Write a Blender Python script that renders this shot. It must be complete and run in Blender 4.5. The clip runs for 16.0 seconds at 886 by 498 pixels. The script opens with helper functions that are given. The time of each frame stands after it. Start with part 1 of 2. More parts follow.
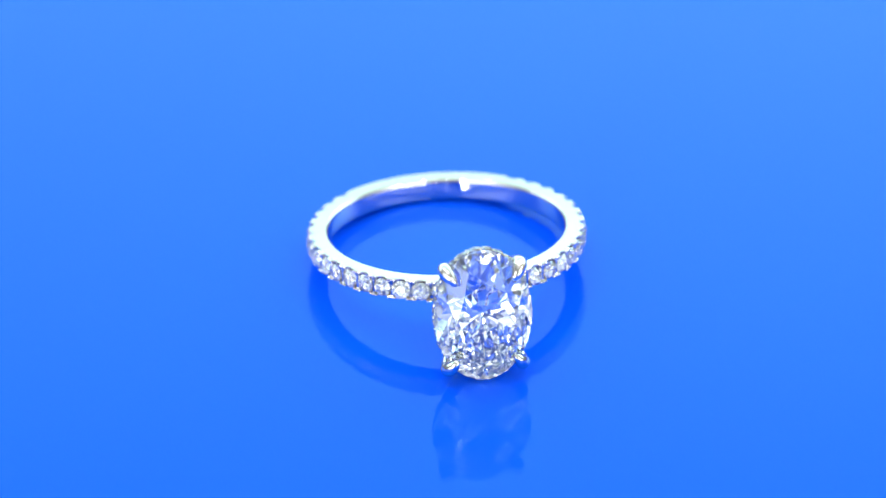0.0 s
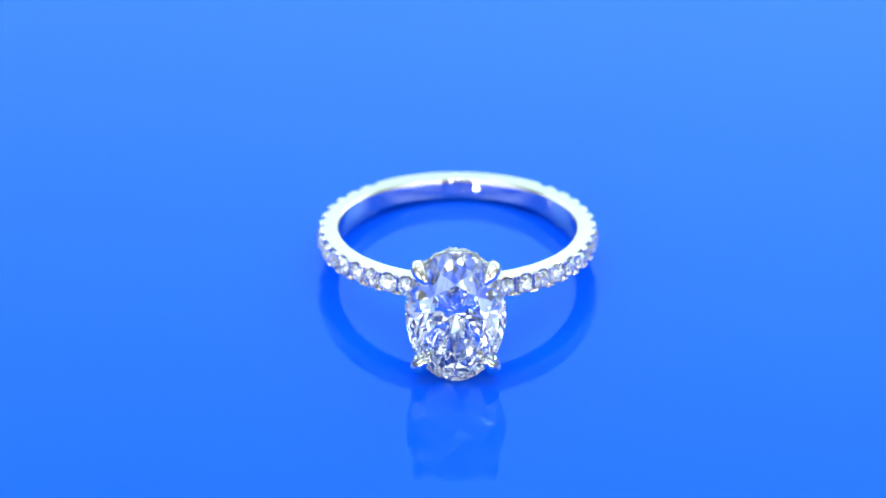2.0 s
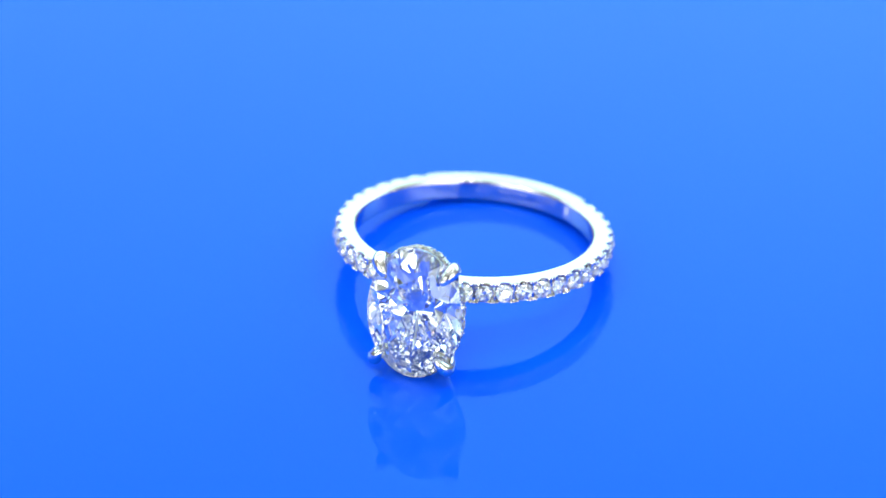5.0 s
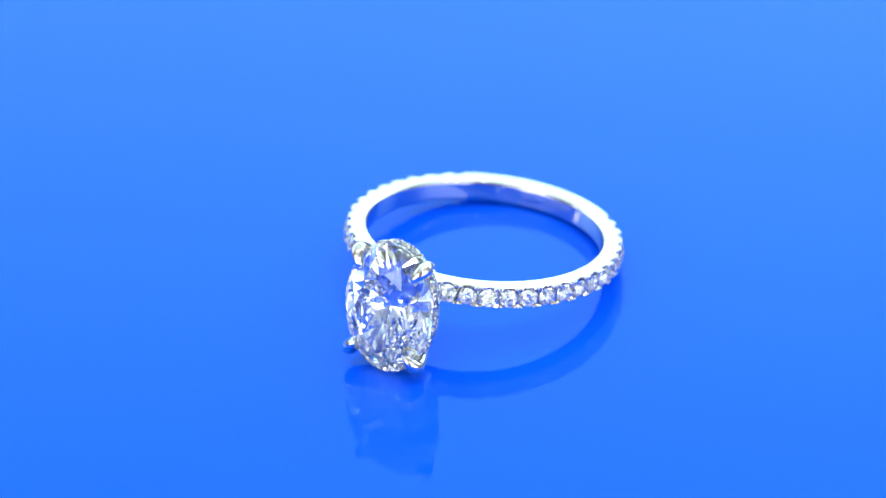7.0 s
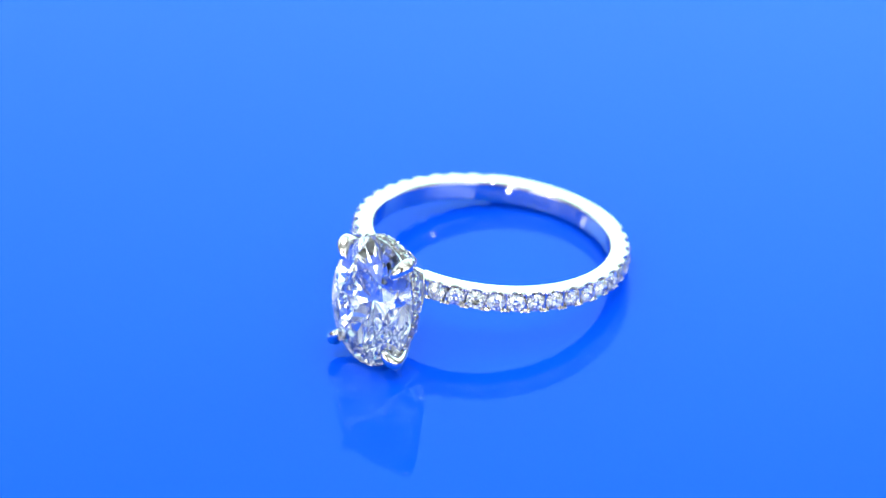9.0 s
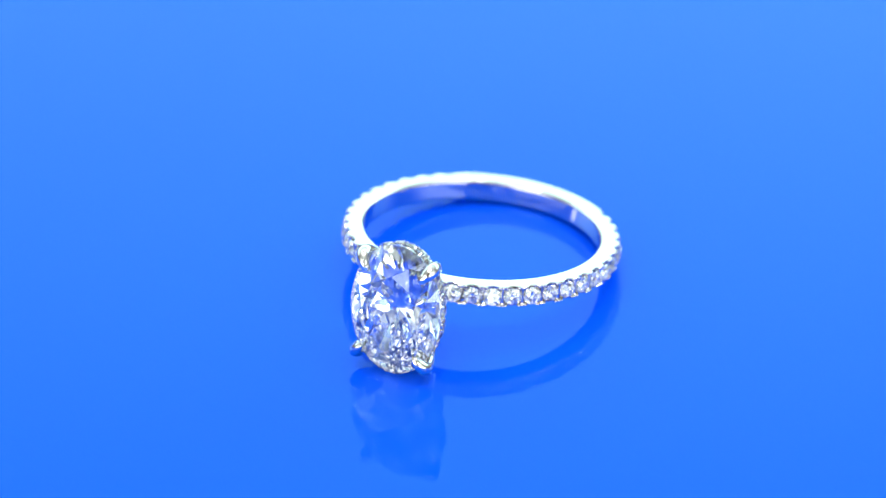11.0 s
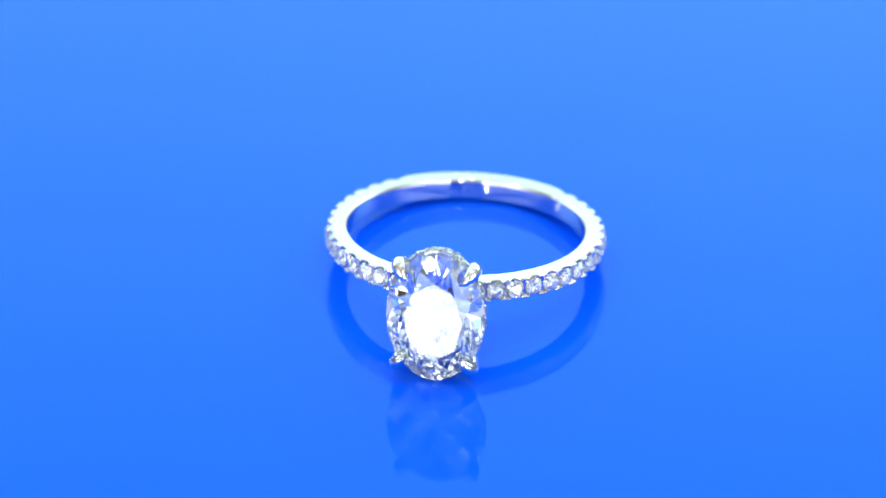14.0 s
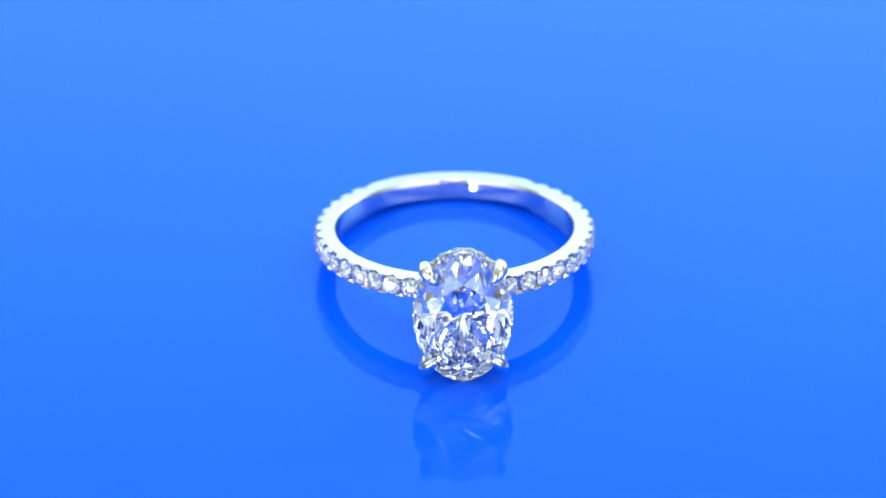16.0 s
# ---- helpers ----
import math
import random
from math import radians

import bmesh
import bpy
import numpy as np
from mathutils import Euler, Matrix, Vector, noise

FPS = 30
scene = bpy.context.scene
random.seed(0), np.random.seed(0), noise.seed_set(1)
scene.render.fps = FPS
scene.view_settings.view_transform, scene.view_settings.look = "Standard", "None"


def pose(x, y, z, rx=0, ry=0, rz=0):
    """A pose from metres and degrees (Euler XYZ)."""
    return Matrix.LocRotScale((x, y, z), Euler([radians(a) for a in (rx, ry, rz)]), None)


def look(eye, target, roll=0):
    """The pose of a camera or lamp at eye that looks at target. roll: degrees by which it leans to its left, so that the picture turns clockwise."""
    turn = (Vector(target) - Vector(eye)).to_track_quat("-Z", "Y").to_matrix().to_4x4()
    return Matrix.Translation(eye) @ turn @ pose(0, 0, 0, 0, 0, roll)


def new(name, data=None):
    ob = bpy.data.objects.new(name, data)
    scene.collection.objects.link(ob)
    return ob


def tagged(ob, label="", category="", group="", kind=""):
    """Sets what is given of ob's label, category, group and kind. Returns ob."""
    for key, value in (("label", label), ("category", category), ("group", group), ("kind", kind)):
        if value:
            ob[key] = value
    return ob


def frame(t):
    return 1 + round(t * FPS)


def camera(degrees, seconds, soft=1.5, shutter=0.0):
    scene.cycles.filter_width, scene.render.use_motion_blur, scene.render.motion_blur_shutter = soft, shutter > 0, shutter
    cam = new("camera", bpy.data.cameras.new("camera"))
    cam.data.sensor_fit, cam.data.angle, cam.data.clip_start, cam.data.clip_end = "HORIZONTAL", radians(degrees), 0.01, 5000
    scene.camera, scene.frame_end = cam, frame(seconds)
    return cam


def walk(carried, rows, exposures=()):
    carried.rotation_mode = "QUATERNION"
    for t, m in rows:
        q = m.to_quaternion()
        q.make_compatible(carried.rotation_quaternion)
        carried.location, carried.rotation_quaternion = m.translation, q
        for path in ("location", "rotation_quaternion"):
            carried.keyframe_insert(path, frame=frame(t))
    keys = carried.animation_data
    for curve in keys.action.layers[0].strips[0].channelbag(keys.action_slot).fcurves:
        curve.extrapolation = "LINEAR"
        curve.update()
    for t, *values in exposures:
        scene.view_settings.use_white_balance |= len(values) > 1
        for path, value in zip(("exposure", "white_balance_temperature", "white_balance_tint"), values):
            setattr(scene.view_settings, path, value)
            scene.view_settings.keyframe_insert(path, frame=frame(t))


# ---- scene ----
cam = camera(6.544, 16.0, soft=1.5)
MM = 0.001
EYE = Vector((0.0, -0.53794 * math.cos(radians(33.755)), 0.53794 * math.sin(radians(33.755))))
UP = Vector((0, math.sin(radians(33.755)), math.cos(radians(33.755))))
AIM = Vector((-0.916 * MM, 0, 0)) + UP * 3.268 * MM
walk(cam, [(0.0, look(EYE, AIM)), (16.0, look(EYE, AIM))])
cam.data.dof.use_dof = True
cam.data.dof.focus_distance = 0.530
cam.data.dof.aperture_fstop = 27.0

# ---- light ----
world = bpy.data.worlds.new("studio")
scene.world = world
world.use_nodes = True
world.node_tree.nodes["Background"].inputs["Color"].default_value = (0.55, 0.52, 0.5, 1)
world.node_tree.nodes["Background"].inputs["Strength"].default_value = 0.05
scene.view_settings.exposure = 0.0
scene.cycles.max_bounces = 24
scene.cycles.transmission_bounces = 24
scene.cycles.glossy_bounces = 12


def round_lamp(name, azimuth, height, distance, radius, radiance, colour=(1, 1, 1)):
    """A round lamp aimed at the ring. azimuth: degrees from the camera's side, to its left; height: degrees."""
    a, h = radians(azimuth), radians(height)
    eye = Vector((-math.sin(a) * math.cos(h), -math.cos(a) * math.cos(h), math.sin(h))) * distance
    data = bpy.data.lights.new(name, "AREA")
    data.shape, data.size, data.color = "DISK", 2 * radius, colour
    data.energy = radiance * math.pi * math.pi * radius * radius
    lamp = new(name, data)
    lamp.matrix_world = look(eye, (0, -0.005, 0.004))
    return lamp


# hard lamp beside the camera; small unseen spots added round the tent for sparkle
round_lamp("unseen_led_lamp", 17.0, 14.0, 0.62, 0.036, 80.0)
for az, el in ((-40, 70), (44, 72), (-84, 62), (100, 64), (-8, 43), (8, 80), (140, 66), (-135, 66)):
    round_lamp("unseen_led_lamp", az, el, 0.62, 0.020, 95.0)
round_lamp("unseen_led_lamp", 99.0, 21.0, 0.62, 0.034, 5.5)
# two unseen orange lamps, added for coloured flecks in the stones
for az, el in ((-62, 40), (58, 36)):
    round_lamp("unseen_led_lamp", az, el, 0.62, 0.009, 200.0, (1.0, 0.62, 0.32))


# ---- materials ----
def material(name):
    m = bpy.data.materials.new(name)
    m.use_nodes = True
    t = m.node_tree
    return m, t, t.nodes["Principled BSDF"]


def add(t, kind, **inputs):
    n = t.nodes.new(kind)
    for key, value in inputs.items():
        n.inputs[key].default_value = value
    return n


def metal_material():
    m, t, p = material("white_gold")
    p.inputs["Metallic"].default_value = 1.0
    tex = add(t, "ShaderNodeTexCoord")
    fine = add(t, "ShaderNodeTexNoise", Scale=2500.0, Detail=4.0)
    coarse = add(t, "ShaderNodeTexNoise", Scale=320.0, Detail=3.0)
    t.links.new(tex.outputs["Object"], fine.inputs["Vector"])
    t.links.new(tex.outputs["Object"], coarse.inputs["Vector"])
    tint = add(t, "ShaderNodeValToRGB")
    tint.color_ramp.elements[0].color = (0.72, 0.675, 0.63, 1)
    tint.color_ramp.elements[1].color = (0.83, 0.775, 0.73, 1)
    t.links.new(coarse.outputs["Fac"], tint.inputs["Fac"])
    t.links.new(tint.outputs["Color"], p.inputs["Base Color"])
    rough = add(t, "ShaderNodeMapRange")
    rough.inputs["To Min"].default_value, rough.inputs["To Max"].default_value = 0.012, 0.04
    t.links.new(fine.outputs["Fac"], rough.inputs["Value"])
    t.links.new(rough.outputs["Result"], p.inputs["Roughness"])
    bump = add(t, "ShaderNodeBump", Strength=0.06, Distance=0.00003)
    t.links.new(fine.outputs["Fac"], bump.inputs["Height"])
    t.links.new(bump.outputs["Normal"], p.inputs["Normal"])
    return m


def diamond_material():
    """Clear, colourless stone."""
    m = bpy.data.materials.new("diamond")
    m.use_nodes = True
    t = m.node_tree
    t.nodes.remove(t.nodes["Principled BSDF"])
    g = add(t, "ShaderNodeBsdfGlass", Color=(1, 1, 1, 1), Roughness=0.0, IOR=2.417)
    t.links.new(g.outputs[0], t.nodes["Material Output"].inputs["Surface"])
    return m


def acrylic_material():
    m, t, p = material("blue_acrylic")
    tex = add(t, "ShaderNodeTexCoord")
    cloud = add(t, "ShaderNodeTexNoise", Scale=25.0, Detail=3.0)
    t.links.new(tex.outputs["Object"], cloud.inputs["Vector"])
    tint = add(t, "ShaderNodeValToRGB")
    tint.color_ramp.elements[0].color = (0.0016, 0.074, 0.80, 1)
    tint.color_ramp.elements[1].color = (0.0019, 0.079, 0.84, 1)
    t.links.new(cloud.outputs["Fac"], tint.inputs["Fac"])
    t.links.new(tint.outputs["Color"], p.inputs["Base Color"])
    p.inputs["Roughness"].default_value = 0.015
    p.inputs["IOR"].default_value = 1.31
    p.inputs["Specular Tint"].default_value = (0.0, 0.95, 1.0, 1)
    return m


def plain_material(name, a, b, scale, roughness):
    m, t, p = material(name)
    tex = add(t, "ShaderNodeTexCoord")
    n = add(t, "ShaderNodeTexNoise", Scale=scale, Detail=5.0)
    t.links.new(tex.outputs["Object"], n.inputs["Vector"])
    tint = add(t, "ShaderNodeValToRGB")
    tint.color_ramp.elements[0].color, tint.color_ramp.elements[1].color = (*a, 1), (*b, 1)
    t.links.new(n.outputs["Fac"], tint.inputs["Fac"])
    t.links.new(tint.outputs["Color"], p.inputs["Base Color"])
    p.inputs["Roughness"].default_value = roughness
    return m


def glowing_fabric_material(radiance):
    """White fabric that glows by itself, with no lamps behind it."""
    m, t, p = material("glowing_fabric")
    p.inputs["Base Color"].default_value = (0.22, 0.21, 0.20, 1)
    p.inputs["Roughness"].default_value = 0.9
    tex = add(t, "ShaderNodeTexCoord")
    n = add(t, "ShaderNodeTexNoise", Scale=2.0, Detail=1.0)
    t.links.new(tex.outputs["Object"], n.inputs["Vector"])
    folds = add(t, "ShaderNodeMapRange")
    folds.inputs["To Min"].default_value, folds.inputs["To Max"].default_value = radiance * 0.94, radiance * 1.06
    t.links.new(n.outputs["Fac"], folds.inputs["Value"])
    # painted glow, no lamps: strongest low down, to the east and at the back
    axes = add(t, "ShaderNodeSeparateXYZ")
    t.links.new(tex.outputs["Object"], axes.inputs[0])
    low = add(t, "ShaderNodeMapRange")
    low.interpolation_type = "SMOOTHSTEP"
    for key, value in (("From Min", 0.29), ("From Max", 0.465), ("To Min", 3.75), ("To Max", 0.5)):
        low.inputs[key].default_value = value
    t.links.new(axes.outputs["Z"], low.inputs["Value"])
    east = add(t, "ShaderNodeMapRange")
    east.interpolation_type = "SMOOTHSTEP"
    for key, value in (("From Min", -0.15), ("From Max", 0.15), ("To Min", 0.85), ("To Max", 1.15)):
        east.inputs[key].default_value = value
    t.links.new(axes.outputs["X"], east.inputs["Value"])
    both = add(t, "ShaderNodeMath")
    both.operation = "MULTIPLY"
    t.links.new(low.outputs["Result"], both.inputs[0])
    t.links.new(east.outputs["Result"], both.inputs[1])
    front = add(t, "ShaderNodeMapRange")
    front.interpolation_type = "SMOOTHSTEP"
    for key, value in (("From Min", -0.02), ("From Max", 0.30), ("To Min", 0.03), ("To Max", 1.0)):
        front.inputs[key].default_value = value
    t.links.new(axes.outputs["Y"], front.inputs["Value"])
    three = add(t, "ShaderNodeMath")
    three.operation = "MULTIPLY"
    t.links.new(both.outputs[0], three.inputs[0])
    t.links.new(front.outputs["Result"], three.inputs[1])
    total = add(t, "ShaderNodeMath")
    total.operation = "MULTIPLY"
    # the painted glow fades out again at the foot
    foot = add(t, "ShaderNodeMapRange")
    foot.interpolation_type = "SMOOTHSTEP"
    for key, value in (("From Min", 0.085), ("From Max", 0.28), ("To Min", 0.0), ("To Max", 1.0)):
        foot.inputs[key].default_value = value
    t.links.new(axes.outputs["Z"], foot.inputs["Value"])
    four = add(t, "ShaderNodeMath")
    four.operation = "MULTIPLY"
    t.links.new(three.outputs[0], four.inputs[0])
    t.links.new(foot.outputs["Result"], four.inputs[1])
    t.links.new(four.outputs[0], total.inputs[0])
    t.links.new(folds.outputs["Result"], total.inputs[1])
    # added glow at the top of the tent, to brighten stone and claws
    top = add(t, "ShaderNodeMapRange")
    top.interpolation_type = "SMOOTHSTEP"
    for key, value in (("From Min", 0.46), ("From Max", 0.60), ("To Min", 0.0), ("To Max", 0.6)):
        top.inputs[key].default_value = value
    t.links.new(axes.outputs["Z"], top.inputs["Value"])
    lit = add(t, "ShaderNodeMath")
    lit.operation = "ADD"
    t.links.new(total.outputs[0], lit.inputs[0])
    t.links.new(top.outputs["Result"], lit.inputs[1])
    # added glow on the front fabric beside the opening, to brighten the stone
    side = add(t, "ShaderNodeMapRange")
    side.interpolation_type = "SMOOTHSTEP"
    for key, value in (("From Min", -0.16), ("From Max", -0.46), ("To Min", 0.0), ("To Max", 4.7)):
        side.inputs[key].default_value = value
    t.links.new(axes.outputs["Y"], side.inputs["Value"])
    # painted bands by sine of height: bright at table level, dark gap, dimmer above
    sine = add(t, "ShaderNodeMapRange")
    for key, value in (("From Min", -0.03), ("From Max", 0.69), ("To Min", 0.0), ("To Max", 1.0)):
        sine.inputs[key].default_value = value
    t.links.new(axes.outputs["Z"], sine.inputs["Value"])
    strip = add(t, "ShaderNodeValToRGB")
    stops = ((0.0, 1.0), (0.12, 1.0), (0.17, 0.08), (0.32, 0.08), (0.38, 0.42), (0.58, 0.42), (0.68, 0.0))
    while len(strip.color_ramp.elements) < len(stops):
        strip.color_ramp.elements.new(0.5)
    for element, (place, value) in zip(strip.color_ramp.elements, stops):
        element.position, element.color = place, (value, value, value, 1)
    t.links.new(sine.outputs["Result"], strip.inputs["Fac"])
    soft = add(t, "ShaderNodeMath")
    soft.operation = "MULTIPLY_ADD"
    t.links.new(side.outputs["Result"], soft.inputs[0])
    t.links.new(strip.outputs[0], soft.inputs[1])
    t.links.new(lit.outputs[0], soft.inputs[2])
    # glow colour runs from near white in front to cyan at the back
    tone = add(t, "ShaderNodeMix")
    tone.data_type = "RGBA"
    tone.inputs[6].default_value, tone.inputs[7].default_value = (0.86, 0.98, 0.96, 1), (0.62, 1.0, 0.98, 1)
    t.links.new(front.outputs["Result"], tone.inputs[0])
    t.links.new(tone.outputs[2], p.inputs["Emission Color"])
    t.links.new(soft.outputs[0], p.inputs["Emission Strength"])
    return m


METAL = metal_material()
DIAMOND = diamond_material()
ACRYLIC = acrylic_material()
TABLE = plain_material("table_laminate", (0.55, 0.55, 0.55), (0.62, 0.62, 0.61), 40.0, 0.5)
WALL = plain_material("warm_wall_paint", (0.13, 0.10, 0.075), (0.16, 0.125, 0.095), 3.0, 0.8)
FABRIC = glowing_fabric_material(1.0)


def mesh_of(name, bm, mat, smooth=False):
    me = bpy.data.meshes.new(name)
    bmesh.ops.recalc_face_normals(bm, faces=bm.faces)
    bm.to_mesh(me)
    bm.free()
    me.materials.append(mat)
    for f in me.polygons:
        f.use_smooth = smooth
    return me


def part(name, me, parent, label="", place=None):
    ob = new(name, me)
    ob.parent = parent
    if place is not None:
        ob.matrix_basis = place
    return tagged(ob, label)


# ---- the studio ----
def box(name, lo, hi, mat, label, category, kind="structure"):
    bm = bmesh.new()
    bmesh.ops.create_cube(bm, size=1.0)
    for v in bm.verts:
        v.co = Vector([lo[i] + (v.co[i] + 0.5) * (hi[i] - lo[i]) for i in range(3)])
    return tagged(new(name, mesh_of(name, bm, mat)), label, category, kind=kind)


def studio():
    s, h, low = 1.3, 1.5, -0.75
    box("floor", (-s, -s, low - 0.05), (s, s, low), WALL, "dark brown floor of the dim studio", "floor")
    box("ceiling", (-s, -s, h), (s, s, h + 0.05), WALL, "dark brown painted studio ceiling", "ceiling")
    box("wall_south", (-s, -s - 0.05, low), (s, -s, h), WALL, "dark brown painted studio wall", "wall")
    box("wall_north", (-s, s, low), (s, s + 0.05, h), WALL, "dark brown painted studio wall", "wall")
    box("wall_west", (-s - 0.05, -s, low), (-s, s, h), WALL, "dark brown painted studio wall", "wall")
    box("wall_east", (s, -s, low), (s + 0.05, s, h), WALL, "dark brown painted studio wall", "wall")


def table():
    """A plain table with four legs under the turntable."""
    top = new("table")
    top.location = (0, 0, -0.75)
    tagged(top, "pale laminate table that carries the turntable", "table")
    for name, lo, hi in (("tabletop", (-0.8, -0.5, 0.69), (0.8, 0.8, 0.72)),
                         ("leg", (-0.78, -0.48, 0), (-0.73, -0.43, 0.69)), ("leg", (0.73, -0.48, 0), (0.78, -0.43, 0.69)),
                         ("leg", (-0.78, 0.73, 0), (-0.73, 0.78, 0.69)), ("leg", (0.73, 0.73, 0), (0.78, 0.78, 0.69))):
        bm = bmesh.new()
        bmesh.ops.create_cube(bm, size=1.0)
        for v in bm.verts:
            v.co = Vector([lo[i] + (v.co[i] + 0.5) * (hi[i] - lo[i]) for i in range(3)])
        bmesh.ops.bevel(bm, geom=bm.edges[:], offset=0.003, segments=2, affect="EDGES")
        part(name, mesh_of(name, bm, TABLE), top)


def light_tent():
    """A shell of white fabric behind and over the turntable, open towards the camera."""
    bm = bmesh.new()
    r, seg, rings = 0.72, 72, 16
    rows = []
    for j in range(rings + 1):
        h = radians(90 * j / rings)
        rows.append([bm.verts.new((r * math.cos(h) * math.cos(a), r * math.cos(h) * math.sin(a), r * math.sin(h) - 0.03))
                     for a in [radians(-90 + 360 * i / seg) for i in range(seg)]])
    for j in range(rings - 1):
        for i in range(seg):
            if j < 8 and (i < 3 or i >= seg - 3):
                continue                                  # the opening for the camera
            k = (i + 1) % seg
            bm.faces.new((rows[j][i], rows[j][k], rows[j + 1][k], rows[j + 1][i]))
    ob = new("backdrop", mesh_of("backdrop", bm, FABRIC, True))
    thick = ob.modifiers.new("thickness", "SOLIDIFY")
    thick.thickness, thick.offset = 0.002, 0.0
    return tagged(ob, "self-glowing white fabric light tent round the turntable", "backdrop", kind="structure")


def lathe(profile, seg):
    """A turned solid from (radius, height) pairs."""
    bm = bmesh.new()
    rings = [[bm.verts.new((r * math.cos(2 * math.pi * i / seg), r * math.sin(2 * math.pi * i / seg), z)) for i in range(seg)]
             for r, z in profile]
    for a, b in zip(rings, rings[1:]):
        for i in range(seg):
            bm.faces.new((a[i], a[(i + 1) % seg], b[(i + 1) % seg], b[i]))
    bm.faces.new(rings[0])
    bm.faces.new(rings[-1])
    return bm


def turntable():
    ob = new("turntable")
    ob.location = (0, 0, -0.03)
    tagged(ob, "glossy blue acrylic turntable that carries the ring", "turntable")
    disc = lathe([(0.296, 0.024), (0.299, 0.0245), (0.300, 0.026), (0.300, 0.029), (0.2995, 0.0297), (0.2985, 0.03)], 160)
    part("disc", mesh_of("disc", disc, ACRYLIC), ob, "polished deep blue acrylic disc")
    base = lathe([(0.12, 0.0), (0.125, 0.002), (0.125, 0.021), (0.122, 0.024)], 64)
    part("base", mesh_of("base", base, TABLE), ob, "pale plastic drum")
    return ob


# ---- the ring ----
R_IN, R_OUT, HALF = 8.25, 9.66, 0.764
TILT = radians(9.9)
RISE = R_OUT * math.sin(TILT) + HALF * math.cos(TILT)
GIRDLE, HALF_W, HALF_L = 13.84, 3.38, 4.78
FIRST, PITCH, COUNT = 12.7, 8.5, 16
# columns: sideways, along the finger, out towards the stone
U = Vector((0, -math.cos(TILT), math.sin(TILT)))
V = Vector((1, 0, 0))
W = Vector((0, math.sin(TILT), math.cos(TILT)))
RING = Matrix.Translation((0, 0, RISE * MM)) @ Matrix((V, W, U)).transposed().to_4x4()


def at(x, y, z):
    return RING @ Matrix.Translation((x * MM, y * MM, z * MM))


def around(angle, radius, across):
    """A pose on the band: z points out of the band, y along the finger. angle: degrees from the centre stone."""
    a = radians(angle)
    return RING @ Matrix.Rotation(a, 4, "Y") @ Matrix.Translation((0, across * MM, radius * MM))


def brilliant(rx, ry, table, crown, depth, edge, arc=4, bulge=1.0):
    """A brilliant cut over an oval girdle; z out of the table. bulge: above 1 the pavilion has a second, steeper tier of facets."""
    bm = bmesh.new()

    def vert(r, deg, z, uneven=0.0):
        a = radians(deg + random.uniform(-60, 60) * uneven)
        r, z = r * (1 + random.uniform(-1, 1) * uneven), z + random.uniform(-1, 1) * uneven
        return bm.verts.new((rx * r * math.cos(a) * MM, ry * r * math.sin(a) * MM, z * MM))
    c = math.cos(radians(22.5))
    rb = table + (1 - table) * 0.52
    rp = 0.24 if bulge == 1 else 0.28
    tv = [vert(table, 45 * i, edge + crown) for i in range(8)]
    bv = [vert(rb, 45 * i + 22.5, edge + crown * (1 - (rb * c - table) / (1 - table))) for i in range(8)]
    n = 16 * arc
    top = [vert(1, 360 * k / n, edge) for k in range(n)]
    low = [vert(1, 360 * k / n, -edge) for k in range(n)]
    def below(r):
        return -edge - depth * (1 - r ** bulge)
    pv = [vert(rp, 45 * i + 22.5, below(rp * c) if bulge == 1 else below(rp), 0.0 if bulge == 1 else 0.035) for i in range(8)]
    mv = [vert(0.70, 45 * i, below(0.70), 0.03) for i in range(8)] if bulge > 1 else []
    culet = vert(0, 0, -edge - depth)
    bm.faces.new(tv)
    for i in range(8):
        g, h = 2 * arc * i, 2 * arc * (i + 1)
        bm.faces.new((tv[i], tv[(i + 1) % 8], bv[i]))
        bm.faces.new((tv[i], bv[i - 1], top[g]))
        bm.faces.new((tv[i], top[g], bv[i]))
        for k in range(g, h):
            bm.faces.new((bv[i], top[k], top[(k + 1) % n]))
            bm.faces.new((top[k], low[k], low[(k + 1) % n], top[(k + 1) % n]))
        if not mv:
            bm.faces.new((culet, pv[i - 1], low[g]))
            bm.faces.new((culet, low[g], pv[i]))
            for k in range(g, h):
                bm.faces.new((pv[i], low[(k + 1) % n], low[k]))
            continue
        half = (g + h) // 2
        bm.faces.new((culet, pv[i - 1], mv[i]))
        bm.faces.new((culet, mv[i], pv[i]))
        bm.faces.new((pv[i], mv[i], low[half]))
        bm.faces.new((pv[i], low[half], mv[(i + 1) % 8]))
        for k in range(g, half):
            bm.faces.new((mv[i], low[(k + 1) % n], low[k]))
        for k in range(half, h):
            bm.faces.new((mv[(i + 1) % 8], low[(k + 1) % n], low[k]))
    return bm


def tube(points, radii, seg=14, flat=1.0):
    """A round bar along points, rounded shut at both ends."""
    bm = bmesh.new()
    rings = []
    for k, (p, r) in enumerate(zip(points, radii)):
        way = (points[min(k + 1, len(points) - 1)] - points[max(k - 1, 0)]).normalized()
        side = way.cross(Vector((0.3, 0.2, 1))).normalized()
        other = way.cross(side)
        rings.append([bm.verts.new((p + side * r * math.cos(2 * math.pi * i / seg) + other * r * flat * math.sin(2 * math.pi * i / seg)) * MM)
                      for i in range(seg)])
    for a, b in zip(rings, rings[1:]):
        for i in range(seg):
            bm.faces.new((a[i], a[(i + 1) % seg], b[(i + 1) % seg], b[i]))
    bm.faces.new(rings[0])
    bm.faces.new(rings[-1])
    return bm


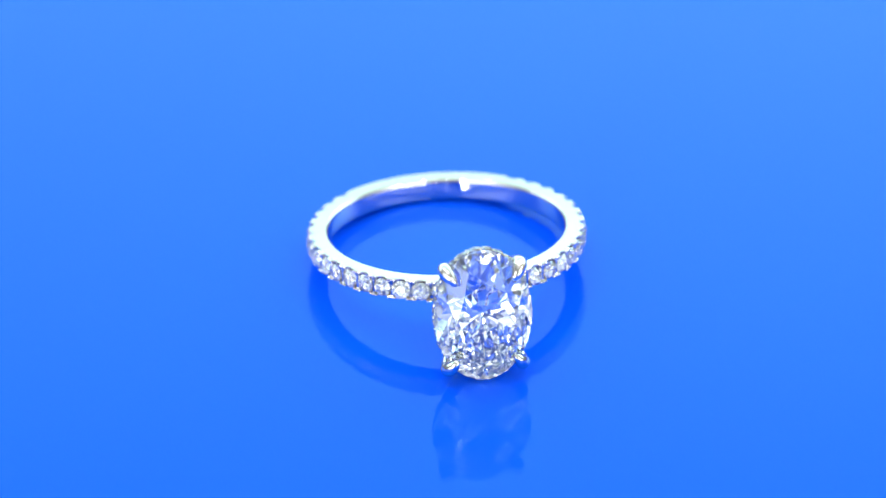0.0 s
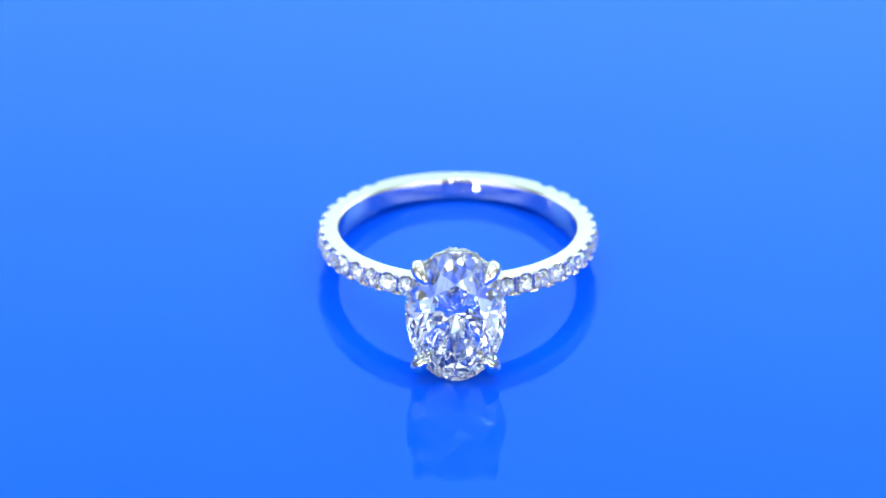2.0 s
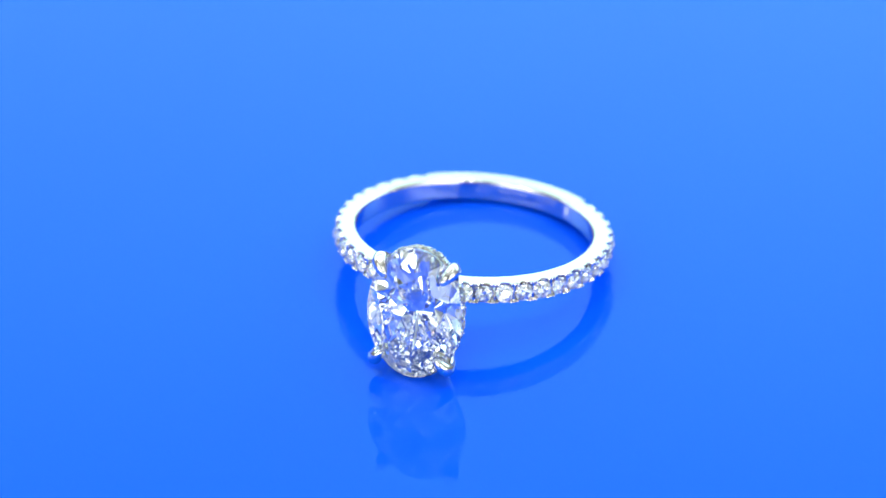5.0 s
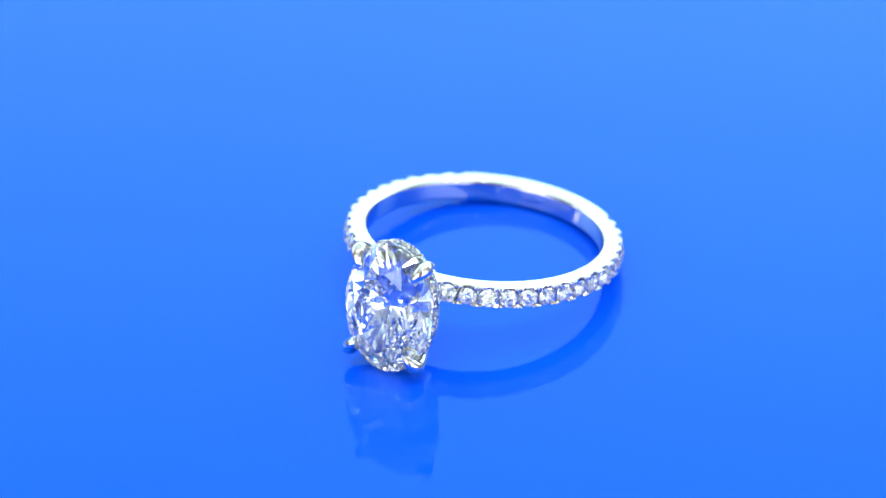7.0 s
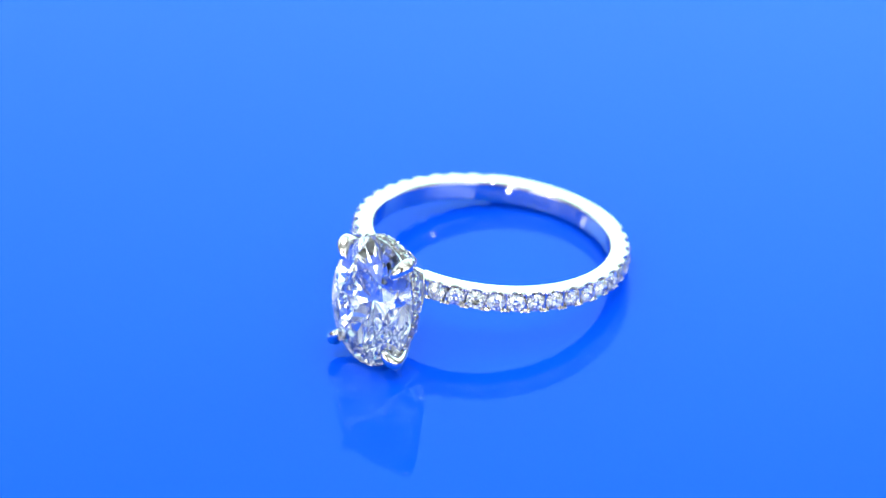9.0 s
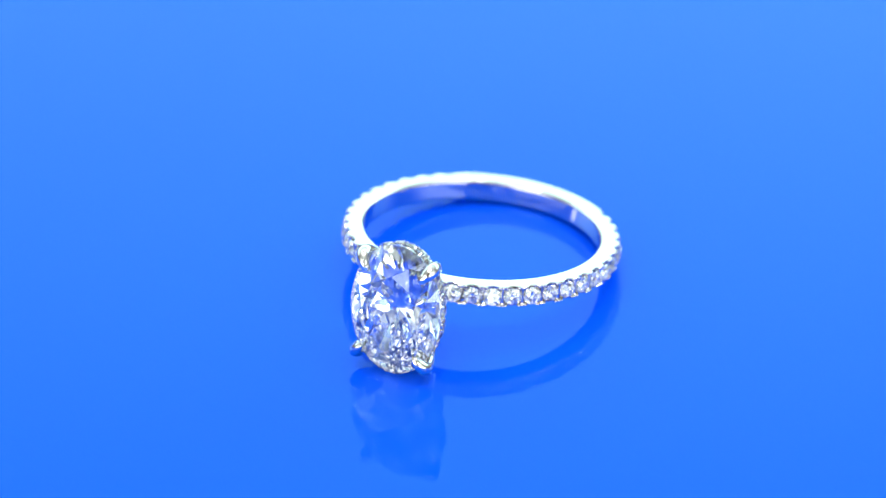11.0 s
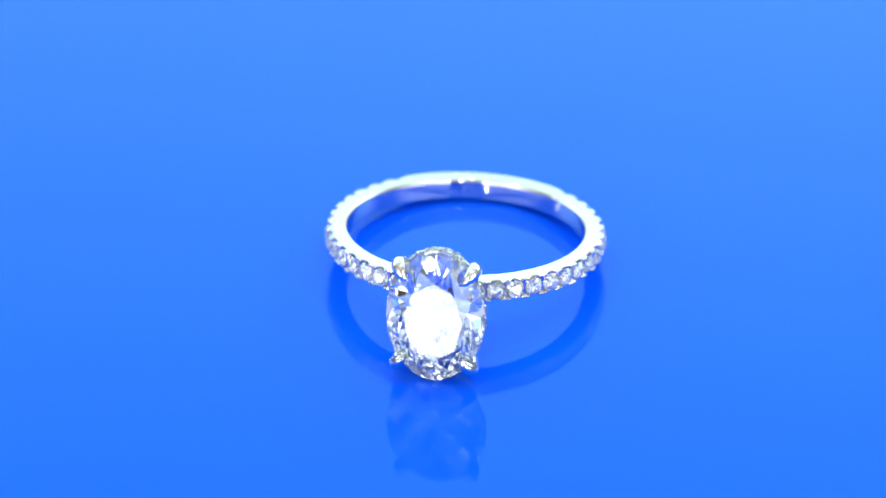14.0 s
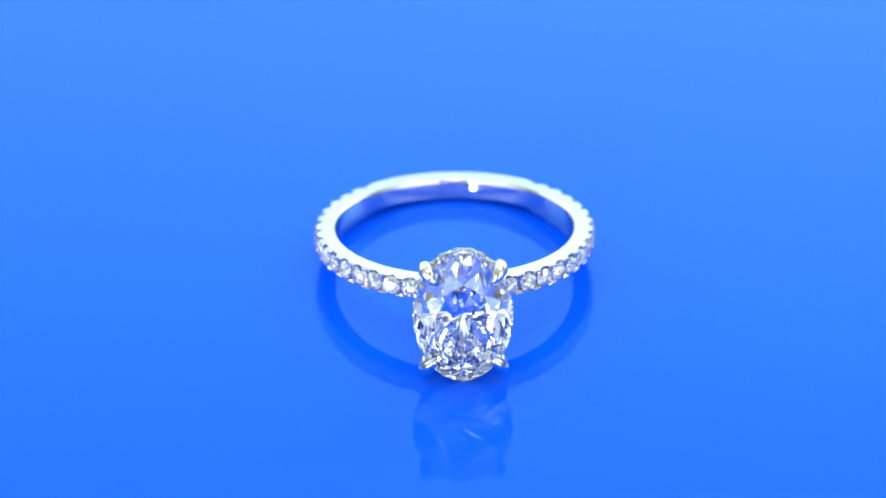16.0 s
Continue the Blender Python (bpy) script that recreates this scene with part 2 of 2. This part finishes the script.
def curve(keys, steps):
    """Points along a smooth line through keys."""
    out = []
    for k in range(len(keys) - 1):
        a, b, c, d = keys[max(k - 1, 0)], keys[k], keys[k + 1], keys[min(k + 2, len(keys) - 1)]
        for i in range(steps):
            t = i / steps
            out.append(0.5 * ((2 * b) + (c - a) * t + (2 * a - 5 * b + 4 * c - d) * t * t + (3 * b - a - 3 * c + d) * t ** 3))
    return out + [keys[-1].copy()]


def band():
    """The shank: plain inside and at the back, cut in scallops under each small stone."""
    bm = bmesh.new()
    steps = 720
    last = FIRST + PITCH * (COUNT - 0.5)
    rings = []
    for k in range(steps):
        ang = -180 + 360 * k / steps
        off = abs(ang)
        edge, floor_r = R_OUT - 0.03, R_OUT
        if off < last:
            phase = (off - FIRST) / PITCH
            d = abs(phase - round(phase)) * 2            # 0 under a stone, 1 between two
            cut = max(0.0, 1 - (d / 0.72) ** 2)
            edge = R_OUT - 0.08 - 0.25 * cut
            floor_r = R_OUT - 0.12 - 0.80 * max(0.0, 1 - d / 0.95)
        a = radians(ang)
        section = [(R_IN + 0.13, -HALF), (R_IN + 0.035, -HALF + 0.06), (R_IN + 0.006, -HALF + 0.17), (R_IN, -HALF + 0.27), (R_IN, HALF - 0.27),
                   (R_IN + 0.006, HALF - 0.17), (R_IN + 0.035, HALF - 0.06), (R_IN + 0.13, HALF), (edge - 0.06, HALF), (edge, HALF - 0.05), (edge, HALF - 0.12),
                   (floor_r, HALF - 0.3), (floor_r, 0), (floor_r, -HALF + 0.3), (edge, -HALF + 0.12), (edge, -HALF + 0.05), (edge - 0.06, -HALF)]
        rings.append([bm.verts.new((r * math.sin(a) * MM, y * MM, r * math.cos(a) * MM)) for r, y in section])
    n = len(rings[0])
    for k in range(steps):
        p, q = rings[k], rings[(k + 1) % steps]
        for i in range(n):
            bm.faces.new((p[i], p[(i + 1) % n], q[(i + 1) % n], q[i]))
    me = mesh_of("band", bm, METAL)
    for f in me.polygons:
        f.use_smooth = f.index % n < 7
    return me


def ball(name, radius, stretch, mat):
    bm = bmesh.new()
    bmesh.ops.create_icosphere(bm, subdivisions=2, radius=radius * MM)
    for v in bm.verts:
        v.co.z *= stretch
    return mesh_of(name, bm, mat, True)


def oval(f, deg, z):
    a = radians(deg)
    return Vector((HALF_W * f * math.cos(a), HALF_L * f * math.sin(a), z))


def claw(deg):
    """A claw from the basket up over the edge of the centre stone, with a pointed, rounded tip."""
    keys = [oval(0.42, deg, -3.9), oval(0.66, deg, -2.7), oval(0.93, deg, -1.1), oval(1.06, deg, -0.25), oval(1.075, deg, 0.3),
            oval(0.97, deg, 0.75), oval(0.82, deg, 0.98)]
    pts = curve(keys, 5)
    n = len(pts) - 1
    radii = []
    for k in range(n + 1):
        s = k / n
        r = 0.35 + 0.16 * max(0.0, 1 - ((s - 0.62) / 0.45) ** 2)
        if s > 0.66:
            r *= math.sqrt(max(0.03, 1 - ((s - 0.66) / 0.35) ** 2))
        radii.append(r)
    return tube(pts, radii, 16)


def halo_rail(z_top, z_low, f_top, f_low, thick):
    """A closed oval strip of metal under the centre stone."""
    bm = bmesh.new()
    n = 120
    rings = []
    for k in range(n):
        d = 360 * k / n
        rings.append([bm.verts.new(p * MM) for p in (oval(f_top, d, z_top), oval(f_low, d, z_low), oval(f_low - thick, d, z_low), oval(f_top - thick, d, z_top))])
    for k in range(n):
        p, q = rings[k], rings[(k + 1) % n]
        for i in range(4):
            bm.faces.new((p[i], p[(i + 1) % 4], q[(i + 1) % 4], q[i]))
    bmesh.ops.recalc_face_normals(bm, faces=bm.faces)
    sharp = [e for e in bm.edges if len(e.link_faces) == 2 and e.calc_face_angle(0) > 0.8]
    bmesh.ops.bevel(bm, geom=sharp, offset=0.05 * MM, segments=2, affect="EDGES")
    return bm


def engagement_ring():
    ring = new("engagement_ring")
    tagged(ring, "white gold engagement ring with oval diamond lying on blue acrylic", "ring")
    part("band", band(), ring, "polished white gold band with scalloped edges", RING)
    # small stones and their beads along the band
    stone = mesh_of("pave_diamond", brilliant(0.635, 0.635, 0.54, 0.22, 0.53, 0.02, 2), DIAMOND)
    bead = ball("bead", 0.125, 1.4, METAL)
    for side in (-1, 1):
        for k in range(COUNT):
            turn = Matrix.Rotation(radians(random.uniform(0, 45)), 4, "Z") @ Matrix.Rotation(radians(random.uniform(-11, 11)), 4, "X") @ Matrix.Rotation(radians(random.uniform(-11, 11)), 4, "Y")
            part("pave_diamond", stone, ring, "", around(side * (FIRST + PITCH * k), 9.53, 0) @ turn)
        for k in range(-1, COUNT):
            for step in (0.33, 0.5, 0.67):
                for edge in (-1, 1):
                    ang = FIRST + PITCH * (k + step)
                    part("bead", bead, ring, "", around(side * ang, R_OUT - 0.18 + random.uniform(-0.02, 0.02), edge * (HALF - 0.10)))
    # centre stone in four claws
    head = at(0, 0, GIRDLE)
    part("oval_diamond", mesh_of("oval_diamond", brilliant(HALF_W, HALF_L, 0.60, 1.15, 3.1, 0.05, 4, 1.12), DIAMOND), ring,
         "large clear oval brilliant-cut diamond", head)
    for d in (45, 135, 225, 315):
        part("claw_prong", mesh_of("claw_prong", claw(d), METAL, True), ring, "rounded white gold claw", head)
    # hidden halo under the girdle
    rail = part("halo_rail", mesh_of("halo_rail", halo_rail(-0.36, -1.1, 0.97, 0.925, 0.08), METAL), ring, "white gold strip set with small diamonds", head)
    chip = mesh_of("halo_diamond", brilliant(0.44, 0.44, 0.56, 0.12, 0.34, 0.012, 1), DIAMOND)
    dot = ball("halo_bead", 0.12, 1.1, METAL)
    count = 28
    for k in range(count):
        d0 = 360 * (k + 0.5) / count
        d = d0 + 4.9 * math.sin(radians(2 * d0)) * -1
        a = oval(0.955, d, -0.74)
        along = (oval(0.955, d + 1, -0.74) - oval(0.955, d - 1, -0.74)).normalized()
        slope = (oval(0.97, d, -0.36) - oval(0.925, d, -1.1)).normalized()
        out = along.cross(slope).normalized()
        m = Matrix((along, out.cross(along), out)).transposed().to_4x4()
        part("halo_diamond", chip, rail, "", Matrix.Translation((a + out * 0.08) * MM) @ m @ Matrix.Rotation(radians(random.uniform(-10, 10)), 4, "X") @ Matrix.Rotation(radians(random.uniform(-10, 10)), 4, "Y"))
        for s in (-0.38, 0.38):
            part("halo_bead", dot, rail, "", Matrix.Translation((a + along * 0.43 + slope * s + out * 0.03) * MM))
    part("lower_rail", mesh_of("lower_rail", halo_rail(-1.2, -1.4, 0.935, 0.905, 0.07), METAL, True), ring, "thin polished white gold wire", head)
    part("basket_rail", mesh_of("basket_rail", halo_rail(-3.2, -3.75, 0.62, 0.52, 0.22), METAL), ring, "plain oval rail joining the claws to the band", head)
    return ring


studio()
table()
light_tent()
DISC = turntable()
THE_RING = engagement_ring()


def motions():
    """The turntable turns steadily one way, stops and turns back; the ring rides on it."""
    start, rate, back = 10.663, 5.594, 8.73
    times = [0.5 * k for k in range(18)] + [8.6, 8.7333, 8.8667] + [9.0 + 0.5 * k for k in range(15)]
    ring_rows, disc_rows = [], []
    for t in times:
        ang = start - rate * (t if t <= back else 2 * back - t)
        turn = pose(0, 0, 0, 0, 0, ang)
        ring_rows.append((t, turn @ Matrix.Translation((0.0624 * MM, 3.9446 * MM, 0))))
        disc_rows.append((t, Matrix.Translation((0, 0, -0.03)) @ turn))
    walk(DISC, disc_rows)
    walk(THE_RING, ring_rows)


motions()
